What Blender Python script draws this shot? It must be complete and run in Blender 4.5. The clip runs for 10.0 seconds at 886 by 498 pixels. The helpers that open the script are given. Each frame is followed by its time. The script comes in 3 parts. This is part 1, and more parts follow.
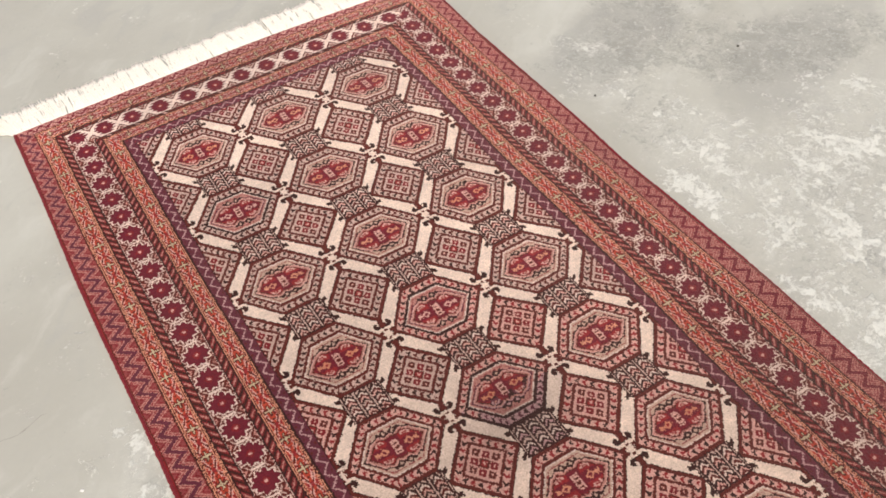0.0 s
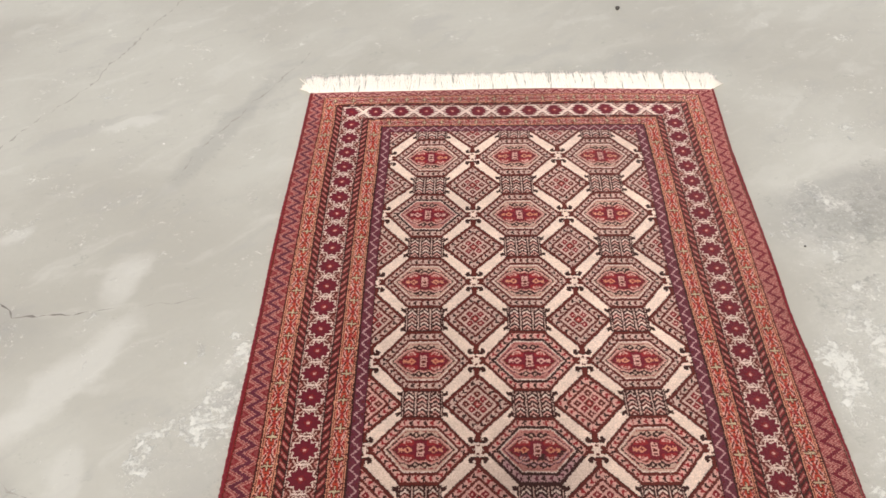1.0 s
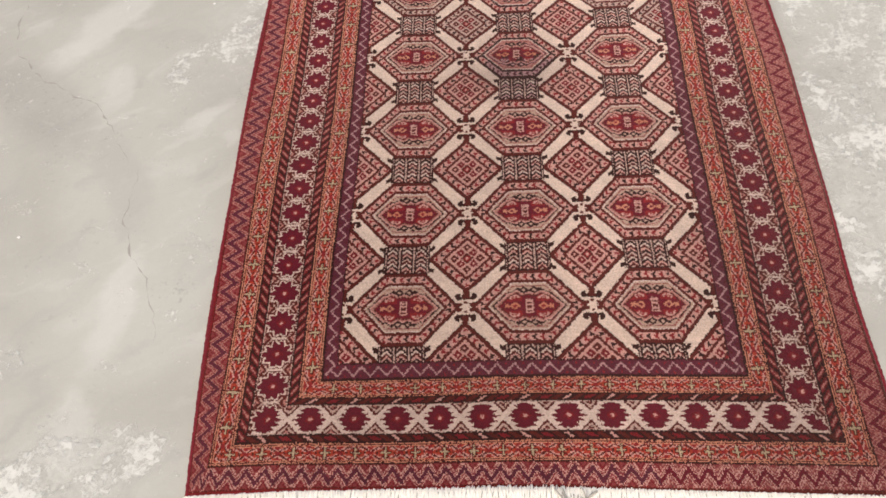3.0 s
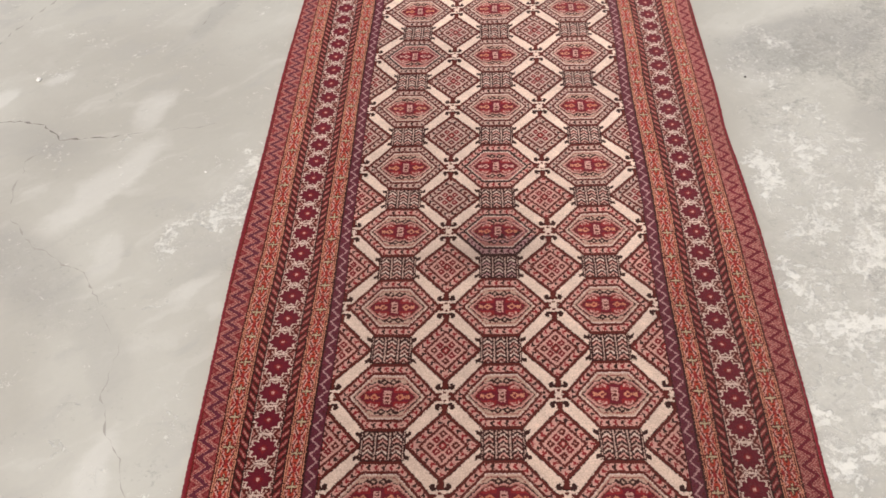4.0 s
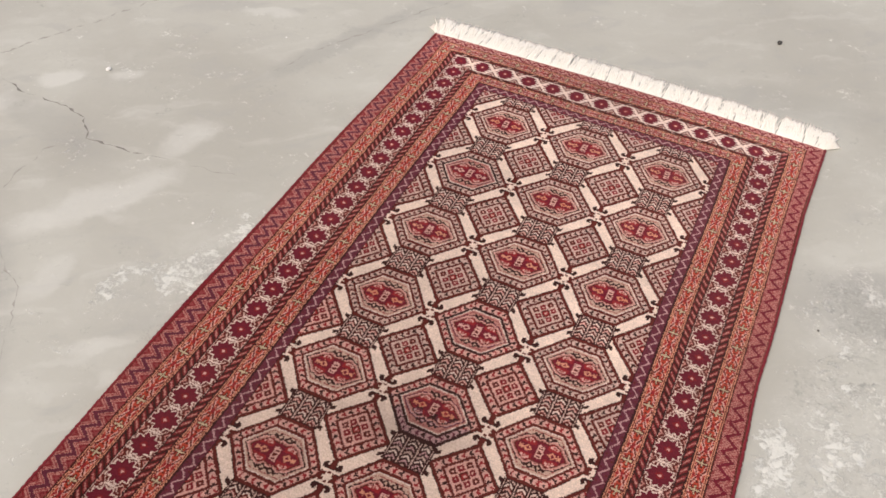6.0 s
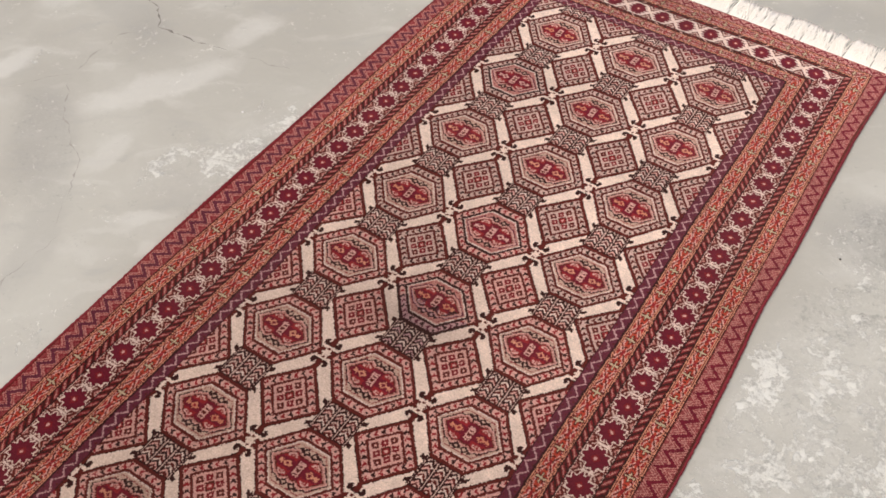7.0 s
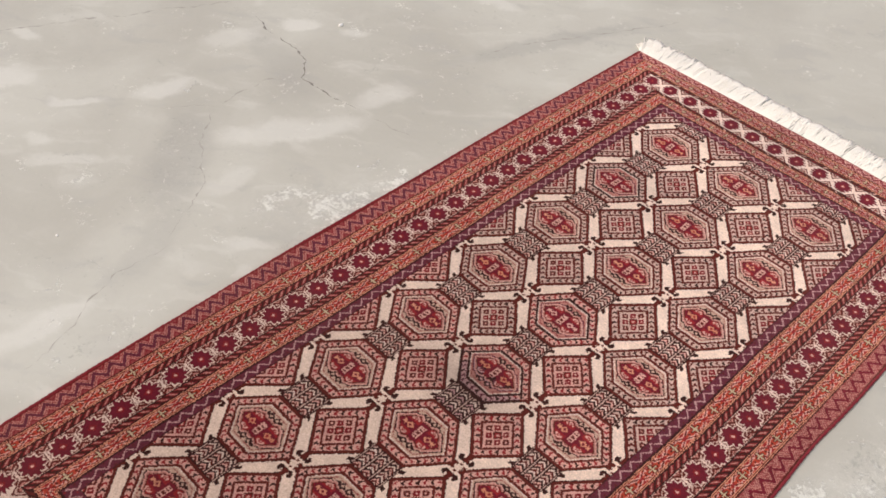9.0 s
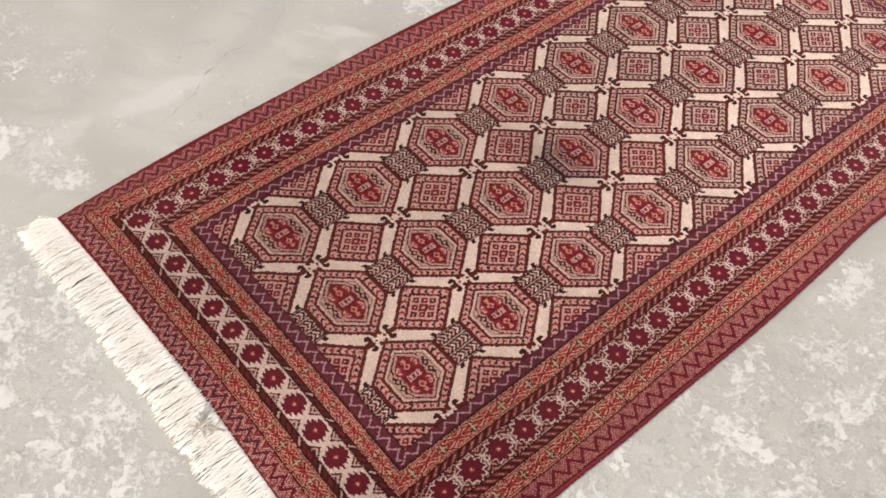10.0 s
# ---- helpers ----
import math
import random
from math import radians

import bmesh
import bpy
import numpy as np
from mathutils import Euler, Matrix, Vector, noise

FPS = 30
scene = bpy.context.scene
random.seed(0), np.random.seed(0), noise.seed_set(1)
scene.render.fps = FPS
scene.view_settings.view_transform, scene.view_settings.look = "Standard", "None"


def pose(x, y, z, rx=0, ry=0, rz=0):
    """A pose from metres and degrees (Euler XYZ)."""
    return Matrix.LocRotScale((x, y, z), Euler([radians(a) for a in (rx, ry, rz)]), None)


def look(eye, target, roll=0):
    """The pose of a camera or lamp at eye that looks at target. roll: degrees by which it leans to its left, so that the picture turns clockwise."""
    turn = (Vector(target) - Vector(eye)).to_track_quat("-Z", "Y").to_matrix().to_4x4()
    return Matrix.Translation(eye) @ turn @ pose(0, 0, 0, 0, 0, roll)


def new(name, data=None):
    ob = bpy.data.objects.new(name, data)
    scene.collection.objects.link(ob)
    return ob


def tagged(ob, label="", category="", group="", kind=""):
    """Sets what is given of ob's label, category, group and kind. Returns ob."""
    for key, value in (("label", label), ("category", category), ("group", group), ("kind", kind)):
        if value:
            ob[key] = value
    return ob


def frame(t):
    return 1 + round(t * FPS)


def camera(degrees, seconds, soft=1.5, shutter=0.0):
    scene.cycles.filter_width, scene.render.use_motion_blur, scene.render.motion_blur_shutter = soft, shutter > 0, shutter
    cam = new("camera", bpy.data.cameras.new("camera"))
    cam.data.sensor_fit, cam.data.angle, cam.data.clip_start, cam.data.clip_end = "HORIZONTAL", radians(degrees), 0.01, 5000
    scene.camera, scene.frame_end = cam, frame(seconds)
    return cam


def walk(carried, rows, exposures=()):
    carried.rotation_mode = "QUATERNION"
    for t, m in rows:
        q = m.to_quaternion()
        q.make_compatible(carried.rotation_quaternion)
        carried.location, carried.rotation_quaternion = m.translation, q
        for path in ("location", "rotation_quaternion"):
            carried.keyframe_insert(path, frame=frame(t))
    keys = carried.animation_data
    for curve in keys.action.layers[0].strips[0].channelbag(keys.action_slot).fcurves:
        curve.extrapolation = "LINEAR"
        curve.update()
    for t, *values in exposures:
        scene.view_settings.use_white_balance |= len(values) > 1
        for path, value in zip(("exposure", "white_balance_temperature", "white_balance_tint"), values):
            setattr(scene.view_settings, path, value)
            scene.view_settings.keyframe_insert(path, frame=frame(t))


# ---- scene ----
# A hand-knotted rug with cream fringes lies on a worn concrete yard.
cam = camera(49.6, 10.0, soft=1.6)
PATH = [
    (0, (-0.4765, -1.7863, 1.5072), (0.0196, -0.8979, 0.4051), -3.77),
    (0.1, (-0.4347, -1.8110, 1.5040), (-0.0264, -0.8822, 0.3992), -5.33),
    (0.3, (-0.3189, -1.8899, 1.5081), (-0.0564, -0.9153, 0.3984), -2.95),
    (0.5, (-0.2411, -1.9117, 1.5585), (-0.0645, -0.9488, 0.4220), -0.94),
    (0.7, (-0.1701, -1.9483, 1.5670), (0.0238, -0.9297, 0.4831), 1.50),
    (1, (-0.0548, -2.0709, 1.5451), (-0.0731, -0.9530, 0.5452), -1.11),
    (1.2, (0.0689, -2.1712, 1.5721), (-0.0729, -1.0844, 0.5481), -0.57),
    (1.5, (0.0825, -2.2517, 1.5708), (0.0240, -1.1788, 0.5241), -0.21),
    (1.8, (0.0321, -2.4118, 1.5427), (0.0020, -1.3489, 0.4846), -0.60),
    (2, (0.0156, -2.4986, 1.5205), (-0.0106, -1.4453, 0.4528), -0.50),
    (2.3, (0.0195, -2.5739, 1.5072), (-0.0507, -1.5846, 0.3818), -5.12),
    (2.5, (0.0300, -2.6157, 1.4707), (-0.0570, -1.6573, 0.3201), -6.35),
    (2.7, (0.0346, -2.6365, 1.4531), (-0.0446, -1.7166, 0.2709), -5.66),
    (3.8, (0.0445, -2.5789, 1.5514), (-0.0297, -1.5741, 0.4402), -4.40),
    (4, (0.0782, -2.5359, 1.5699), (0.0086, -1.4844, 0.5024), -3.46),
    (4.5, (0.0968, -2.4651, 1.5896), (0.0943, -1.3551, 0.5806), 0.08),
    (4.8, (0.1931, -2.4135, 1.5945), (0.1031, -1.2865, 0.6087), 0.96),
    (5, (0.2516, -2.3933, 1.6082), (0.0847, -1.2703, 0.6278), 0.62),
    (5.2, (0.3309, -2.3308, 1.6398), (0.1064, -1.2400, 0.6349), -0.45),
    (6.3, (0.5845, -1.9637, 1.5720), (0.1515, -1.0073, 0.5006), 6.97),
    (6.5, (0.6715, -1.9486, 1.5966), (0.2043, -1.0421, 0.4966), 6.09),
    (7, (0.7624, -1.9738, 1.6355), (0.2505, -1.1544, 0.4880), 1.05),
    (7.5, (0.8100, -1.9821, 1.6580), (0.2649, -1.1603, 0.5277), -1.31),
    (8, (0.7264, -1.9858, 1.6778), (0.2233, -1.1517, 0.5370), 1.44),
    (8.5, (0.7450, -1.9932, 1.6537), (0.2383, -1.1445, 0.5255), 4.67),
    (8.8, (0.8050, -2.0066, 1.6930), (0.1804, -1.1737, 0.6131), 5.68),
    (9, (0.8935, -2.0012, 1.6951), (0.1750, -1.2199, 0.6352), 4.30),
    (9.2, (0.9715, -2.1017, 1.6787), (0.2628, -1.3567, 0.5866), 3.76),
    (9.5, (0.9981, -2.2473, 1.6184), (0.2836, -1.5525, 0.4975), 3.86),
    (9.7, (1.0839, -2.2971, 1.6349), (0.3841, -1.6358, 0.4848), 3.88),
    (10, (1.0397, -2.2963, 1.6875), (0.3912, -1.6517, 0.4984), 4.92),
]
EXPOSURES = [(0.0, 0.30, 6650, 8), (1.8, 0.28, 6600, 9), (2.4, 0.27, 6600, 10.5), (4.5, 0.28, 6680, 10.5), (6.3, 0.19, 6640, 11.2), (9.0, 0.21, 6640, 11.2), (10.0, 0.27, 6620, 10.8)]
walk(cam, [(t, look(eye, target, roll)) for t, eye, target, roll in PATH], EXPOSURES)

# ---- daylight: a bright overcast sky ----
SUN_HEIGHT, SUN_TURN = radians(55), radians(200)
world = bpy.data.worlds.new("overcast_sky")
scene.world = world
world.use_nodes = True
sky = world.node_tree.nodes.new("ShaderNodeTexSky")
sky.sky_type, sky.sun_disc = "NISHITA", False
sky.sun_elevation, sky.sun_rotation = SUN_HEIGHT, SUN_TURN
sky.air_density, sky.dust_density, sky.ozone_density = 1.0, 6.0, 0.5
world.node_tree.links.new(sky.outputs[0], world.node_tree.nodes["Background"].inputs[0])
world.node_tree.nodes["Background"].inputs[1].default_value = 0.13
sun = new("sun", bpy.data.lights.new("sun", "SUN"))
sun.data.energy, sun.data.angle, sun.data.color = 1.0, radians(25), (1.0, 0.95, 0.88)
sun.matrix_world = look((0, 0, 0), (-math.sin(SUN_TURN) * math.cos(SUN_HEIGHT),
                                    -math.cos(SUN_TURN) * math.cos(SUN_HEIGHT), -math.sin(SUN_HEIGHT)))

# ---- materials ----


class Nodes:
    """Short names for building a node material."""

    def __init__(self, name):
        self.mat = bpy.data.materials.new(name)
        self.mat.use_nodes = True
        self.tree = self.mat.node_tree
        self.bsdf = self.tree.nodes["Principled BSDF"]

    def put(self, socket, value):
        if isinstance(value, bpy.types.NodeSocket):
            self.tree.links.new(value, socket)
        elif isinstance(value, tuple) and len(value) == 3 and socket.type == "RGBA":
            socket.default_value = (*value, 1)
        else:
            socket.default_value = value

    def place(self):
        return self.tree.nodes.new("ShaderNodeTexCoord").outputs["Object"]

    def math(self, op, a, b=0.0, c=0.0, clamp=False):
        n = self.tree.nodes.new("ShaderNodeMath")
        n.operation, n.use_clamp = op, clamp
        for socket, value in zip(n.inputs, (a, b, c)):
            self.put(socket, value)
        return n.outputs[0]

    def vec(self, op, a, b=(0, 0, 0)):
        n = self.tree.nodes.new("ShaderNodeVectorMath")
        n.operation = op
        self.put(n.inputs[0], a)
        self.put(n.inputs[1], b)
        return n.outputs["Value"] if op in ("LENGTH", "DOT_PRODUCT") else n.outputs[0]

    def mapped(self, at, loc=(0, 0, 0), turn=0.0, scale=(1, 1, 1)):
        n = self.tree.nodes.new("ShaderNodeMapping")
        n.vector_type = "TEXTURE"
        self.put(n.inputs["Vector"], at)
        n.inputs["Location"].default_value = loc
        n.inputs["Rotation"].default_value = (0, 0, turn)
        n.inputs["Scale"].default_value = scale
        return n.outputs[0]

    def noise(self, at, scale, detail=4.0, rough=0.55, distort=0.0, colour=False):
        n = self.tree.nodes.new("ShaderNodeTexNoise")
        self.put(n.inputs["Vector"], at)
        for key, value in (("Scale", scale), ("Detail", detail), ("Roughness", rough), ("Distortion", distort)):
            n.inputs[key].default_value = value
        return n.outputs["Color" if colour else "Fac"]

    def step(self, value, low, high):
        n = self.tree.nodes.new("ShaderNodeMapRange")
        n.interpolation_type = "SMOOTHSTEP"
        self.put(n.inputs[0], value)
        n.inputs[1].default_value, n.inputs[2].default_value = low, high
        return n.outputs[0]

    def mix(self, factor, a, b, blend="MIX"):
        n = self.tree.nodes.new("ShaderNodeMix")
        n.data_type, n.blend_type = "RGBA", blend
        self.put(n.inputs[0], factor)
        self.put(n.inputs[6], a)
        self.put(n.inputs[7], b)
        return n.outputs[2]

    def bump(self, height, strength, distance, under=None):
        n = self.tree.nodes.new("ShaderNodeBump")
        self.put(n.inputs["Height"], height)
        n.inputs["Strength"].default_value, n.inputs["Distance"].default_value = strength, distance
        if under is not None:
            self.put(n.inputs["Normal"], under)
        return n.outputs[0]

    def done(self, colour, rough, normal=None, sheen=0.0, specular=0.5):
        self.put(self.bsdf.inputs["Base Color"], colour)
        self.put(self.bsdf.inputs["Roughness"], rough)
        self.bsdf.inputs["Sheen Weight"].default_value = sheen
        self.bsdf.inputs["Sheen Roughness"].default_value = 0.4
        self.bsdf.inputs["Sheen Tint"].default_value = (1.0, 0.80, 0.70, 1)
        self.bsdf.inputs["Specular IOR Level"].default_value = specular
        if normal is not None:
            self.put(self.bsdf.inputs["Normal"], normal)
        return self.mat


def blots(n, at, spots):
    """The largest of several soft-edged ovals: (x, y, half length, half width, turn in degrees, strength)."""
    total = None
    for x, y, rx, ry, turn, strength in spots:
        away = n.vec("LENGTH", n.mapped(at, (x, y, 0), radians(turn), (rx, ry, 1)))
        one = n.math("MULTIPLY", n.step(away, 1.05, 0.45), strength)
        total = one if total is None else n.math("MAXIMUM", total, one)
    return total


def concrete():
    n = Nodes("worn_concrete")
    at = n.vec("MULTIPLY", n.place(), (1, 1, 0))
    wobble = n.vec("SUBTRACT", n.noise(at, 7, 5, 0.6, colour=True), (0.489, 0.5, 0.505))
    loose = n.vec("ADD", at, n.vec("MULTIPLY", wobble, (0.12, 0.12, 0)))
    ragged = n.vec("ADD", at, n.vec("MULTIPLY", n.vec("SUBTRACT", n.noise(at, 22, 6, 0.65, colour=True), (0.489, 0.5, 0.505)), (0.2, 0.2, 0)))
    cloud = n.noise(at, 1.7, 5, 0.55, 0.6)
    fine = n.noise(at, 60, 6, 0.7)
    colour = n.mix(n.step(cloud, 0.3, 0.7), (0.42, 0.407, 0.352), (0.499, 0.494, 0.434))
    # trowel clouds, drawn out along one way
    swirl = n.noise(n.mapped(loose, (0, 0, 0), radians(38), (1.0, 0.4, 1)), 4.5, 4, 0.5, 0.8)
    colour = n.mix(n.math("MULTIPLY", n.step(swirl, 0.52, 0.74), 0.5), colour, (0.577, 0.573, 0.515))
    colour = n.mix(n.math("MULTIPLY", n.step(swirl, 0.46, 0.28), 0.45), colour, (0.386, 0.378, 0.348))
    # pale rubbed smudges
    pale = blots(n, loose, [
        (-0.858, -0.724, 0.24, 0.06, 62, 0.8), (-0.910, -0.783, 0.20, 0.06, 65, 0.8), (-0.813, -1.006, 0.09, 0.04, 80, 0.6),
        (-0.679, -1.622, 0.16, 0.05, 85, 0.8), (-0.703, -1.862, 0.10, 0.05, 90, 0.6), (-0.590, -1.109, 0.10, 0.03, 40, 0.6),
        (-1.790, -1.065, 0.07, 0.03, 30, 0.9), (-1.270, -0.913, 0.13, 0.05, 70, 0.9), (-1.379, -1.126, 0.10, 0.025, 45, 0.9),
        (-1.291, -1.290, 0.05, 0.035, 20, 0.8), (-1.285, -0.373, 0.08, 0.04, 60, 1.0), (-1.140, -0.275, 0.06, 0.04, 30, 0.8),
        (-1.167, -1.280, 0.13, 0.03, 50, 0.7), (-1.609, -1.218, 0.10, 0.06, 50, 0.9), (-1.374, -0.601, 0.12, 0.05, 70, 0.6),
        (-0.909, -0.763, 0.22, 0.05, 60, 0.6), (-0.831, -0.435, 0.12, 0.06, 70, 0.7), (-0.966, 0.191, 0.12, 0.03, 20, 0.8)])
    colour = n.mix(n.math("MULTIPLY", pale, 0.75), colour, (0.616, 0.612, 0.556))
    # dull dark drifts beside the long crack
    dark = blots(n, loose, [(-0.977, -1.046, 0.28, 0.10, -45, 0.7), (-0.746, -1.271, 0.22, 0.06, -65, 0.5),
                            (-1.169, -0.562, 0.3, 0.08, -15, 0.5), (-0.697, 0.169, 0.45, 0.05, 68, 0.8),
                            (0.980, -0.178, 0.38, 0.15, 20, 1.0), (1.299, -0.497, 0.38, 0.16, 20, 1.0), (0.585, 0.529, 0.4, 0.1, 10, 0.4)])
    colour = n.mix(n.math("MULTIPLY", dark, 0.5), colour, (0.323, 0.315, 0.288))
    # flaking laitance: ragged white lace, thick in some stretches and thin in others
    zones = blots(n, loose, [
        (-0.52, -0.80, 0.24, 0.10, 80, 0.78), (-0.60, -0.92, 0.17, 0.10, 60, 0.50), (-0.68, -1.945, 0.22, 0.09, 10, 0.9), (-1.03, -1.80, 0.26, 0.14, 30, 0.6),
        (-0.27, -2.17, 0.38, 0.18, -10, 0.9), (0.02, -2.25, 0.38, 0.22, 0, 0.9), (-0.60, -2.40, 0.45, 0.22, 0, 0.8), (0.60, -2.40, 0.55, 0.32, 0, 0.85),
        (0.94, -0.72, 0.42, 0.17, -70, 0.75), (1.02, -0.93, 0.36, 0.26, 30, 0.85), (0.90, -1.12, 0.38, 0.24, 50, 0.8), (0.82, -1.36, 0.42, 0.20, 60, 0.8),
        (1.25, -1.20, 0.55, 0.45, 0, 0.8), (0.77, -0.80, 0.38, 0.07, 88, 0.7), (1.22, -0.75, 0.32, 0.26, 0, 0.6), (1.25, 0.20, 0.5, 0.3, 20, 0.2), (0.84, -0.30, 0.32, 0.11, 80, 0.4)])
    colour = n.mix(n.math("MULTIPLY", zones, 0.22), colour, (0.62, 0.618, 0.565))
    patchy = n.math("ADD", n.noise(ragged, 10, 12, 0.70, 0.3), n.math("MULTIPLY", n.math("SUBTRACT", n.noise(loose, 45, 9, 0.82), 0.5), 1.0))
    scale = n.step(n.math("ADD", patchy, n.math("MULTIPLY", zones, 0.20)), 0.635, 0.735)
    colour = n.mix(n.math("MULTIPLY", scale, 0.86), colour, (0.735, 0.735, 0.668))
    # a dull, pitted stretch beyond it
    side = blots(n, loose, [(1.03, -0.26, 0.34, 0.16, -15, 1.0), (1.32, -0.46, 0.40, 0.17, -15, 1.0), (1.25, -0.10, 0.34, 0.18, 0, 0.8),
                            (0.86, -0.46, 0.17, 0.09, 60, 0.6), (1.00, -1.10, 0.60, 0.40, 60, 0.35), (-0.30, -2.40, 0.7, 0.35, 0, 0.3), (-0.95, -1.08, 0.3, 0.1, -45, 0.25)])
    mottle = n.math("ADD", n.noise(ragged, 15, 10, 0.72), n.math("MULTIPLY", n.math("SUBTRACT", n.noise(at, 85, 5, 0.7), 0.5), 0.5))
    grit = n.step(n.math("ADD", mottle, n.math("MULTIPLY", side, 0.17)), 0.60, 0.74)
    colour = n.mix(n.math("MULTIPLY", grit, 0.62), colour, (0.295, 0.293, 0.258))
    pits = n.math("MULTIPLY", n.step(n.noise(ragged, 60, 6, 0.7), 0.58, 0.66), side)
    colour = n.mix(n.math("MULTIPLY", pits, 0.7), colour, (0.20, 0.195, 0.17))
    crumbs = n.math("MULTIPLY", n.step(n.noise(at, 80, 6, 0.8), 0.57, 0.65), n.math("MAXIMUM", side, n.math("MULTIPLY", zones, 0.7)))
    colour = n.mix(n.math("MULTIPLY", crumbs, 0.85), colour, (0.68, 0.678, 0.62))
    worn = n.math("MAXIMUM", n.math("MULTIPLY", zones, 0.9), side)
    rind = n.noise(ragged, 24, 10, 0.78)
    colour = n.mix(n.math("MULTIPLY", n.math("MULTIPLY", worn, n.step(rind, 0.50, 0.40)), 0.42), colour, (0.33, 0.328, 0.290))
    colour = n.mix(n.math("MULTIPLY", n.math("MULTIPLY", worn, n.step(rind, 0.53, 0.62)), 0.48), colour, (0.72, 0.718, 0.655))
    scuff = n.step(n.noise(n.mapped(loose, (0, 0, 0), radians(25), (2.2, 0.5, 1)), 26, 3, 0.55), 0.68, 0.76)
    colour = n.mix(n.math("MULTIPLY", scuff, 0.3), colour, (0.274, 0.268, 0.242))
    specks = n.step(n.noise(at, 110, 2, 0.5), 0.73, 0.78)
    colour = n.mix(n.math("MULTIPLY", specks, 0.3), colour, (0.215, 0.21, 0.192))
    colour = n.mix(n.math("MULTIPLY", n.math("SUBTRACT", fine, 0.3), 0.16), colour, (0.244, 0.24, 0.222))
    rough = n.math("ADD", n.math("MULTIPLY", cloud, 0.25), n.math("ADD", n.math("MULTIPLY", scale, 0.25), 0.34))
    relief = n.math("ADD", n.math("MULTIPLY", scale, 0.6), n.math("SUBTRACT", n.math("MULTIPLY", fine, 0.35), n.math("MULTIPLY", pits, 0.8)))
    return n.done(colour, rough, n.bump(relief, 0.6, 0.002, n.bump(cloud, 0.2, 0.01)), specular=0.4)


def pile_wool():
    n = Nodes("knotted_wool_pile")
    at = n.place()
    dye = n.tree.nodes.new("ShaderNodeAttribute")
    dye.attribute_name = "yarn"
    fuzz = n.noise(at, 420, 3, 0.7)
    worn = n.noise(at, 6, 5, 0.6)
    tone = n.math("ADD", n.math("MULTIPLY", fuzz, 0.34), n.math("ADD", n.math("MULTIPLY", worn, 0.22), 0.72))
    gray = n.tree.nodes.new("ShaderNodeCombineColor")
    for k in range(3):
        n.put(gray.inputs[k], tone)
    colour = n.mix(1.0, dye.outputs["Color"], gray.outputs[0], "MULTIPLY")
    height = n.math("ADD", fuzz, n.math("MULTIPLY", n.noise(at, 150, 2), 0.8))
    # the pile leans towards one long edge
    upright = n.tree.nodes.new("ShaderNodeNewGeometry").outputs["Normal"]
    nap = n.vec("NORMALIZE", n.vec("ADD", upright, (0.50, -0.10, 0)))
    return n.done(colour, 0.95, n.bump(height, 0.55, 0.002, nap), sheen=0.24, specular=0.06)


def plain(name, colour, other, scale, rough, strength=0.3, sheen=0.0, specular=0.3):
    n = Nodes(name)
    at = n.place()
    grain = n.noise(at, scale, 5, 0.65)
    mixed = n.mix(n.step(grain, 0.3, 0.72), colour, other)
    return n.done(mixed, rough, n.bump(grain, strength, 0.001), sheen, specular)


CONCRETE = concrete()
PILE = pile_wool()
CORD = plain("wrapped_red_wool", (0.145, 0.013, 0.021), (0.21, 0.026, 0.033), 260, 0.92, 0.6, 0.3, 0.1)
COTTON = plain("cream_cotton_yarn", (0.88, 0.84, 0.74), (0.95, 0.925, 0.85), 140, 0.9, 0.5, 0.3, 0.2)
DUSTY = plain("dusty_grey_cotton", (0.42, 0.39, 0.33), (0.62, 0.58, 0.50), 140, 0.95, 0.5, 0.2, 0.1)
BACKING = plain("woven_backing", (0.16, 0.05, 0.045), (0.26, 0.11, 0.09), 200, 0.95)
CRACK = plain("crack_dirt", (0.17, 0.16, 0.14), (0.27, 0.255, 0.23), 90, 0.95)
HAIRLINE = plain("hairline_dirt", (0.33, 0.315, 0.28), (0.40, 0.38, 0.34), 40, 0.9)
CHIP = plain("white_lime_chip", (0.82, 0.81, 0.78), (0.72, 0.70, 0.66), 120, 0.8)
PEBBLE = plain("dark_grit", (0.055, 0.05, 0.045), (0.10, 0.09, 0.08), 160, 0.85)
RUBBER = plain("dark_grey_rubber", (0.058, 0.05, 0.045), (0.075, 0.066, 0.06), 70, 0.55, 0.2, 0.0, 0.4)

# ---- helpers for meshes ----


def part(name, bm, material, parent=None, label="", smooth=True):
    """Links a bmesh as one mesh object under a thing or a part."""
    me = bpy.data.meshes.new(name)
    bm.to_mesh(me)
    bm.free()
    return mesh_part(name, me, material, parent, label, smooth)


def mesh_part(name, me, material, parent=None, label="", smooth=True):
    if not me.materials:
        me.materials.append(material)
    me.polygons.foreach_set("use_smooth", [smooth] * len(me.polygons))
    ob = new(name, me)
    ob.parent = parent
    return tagged(ob, label)


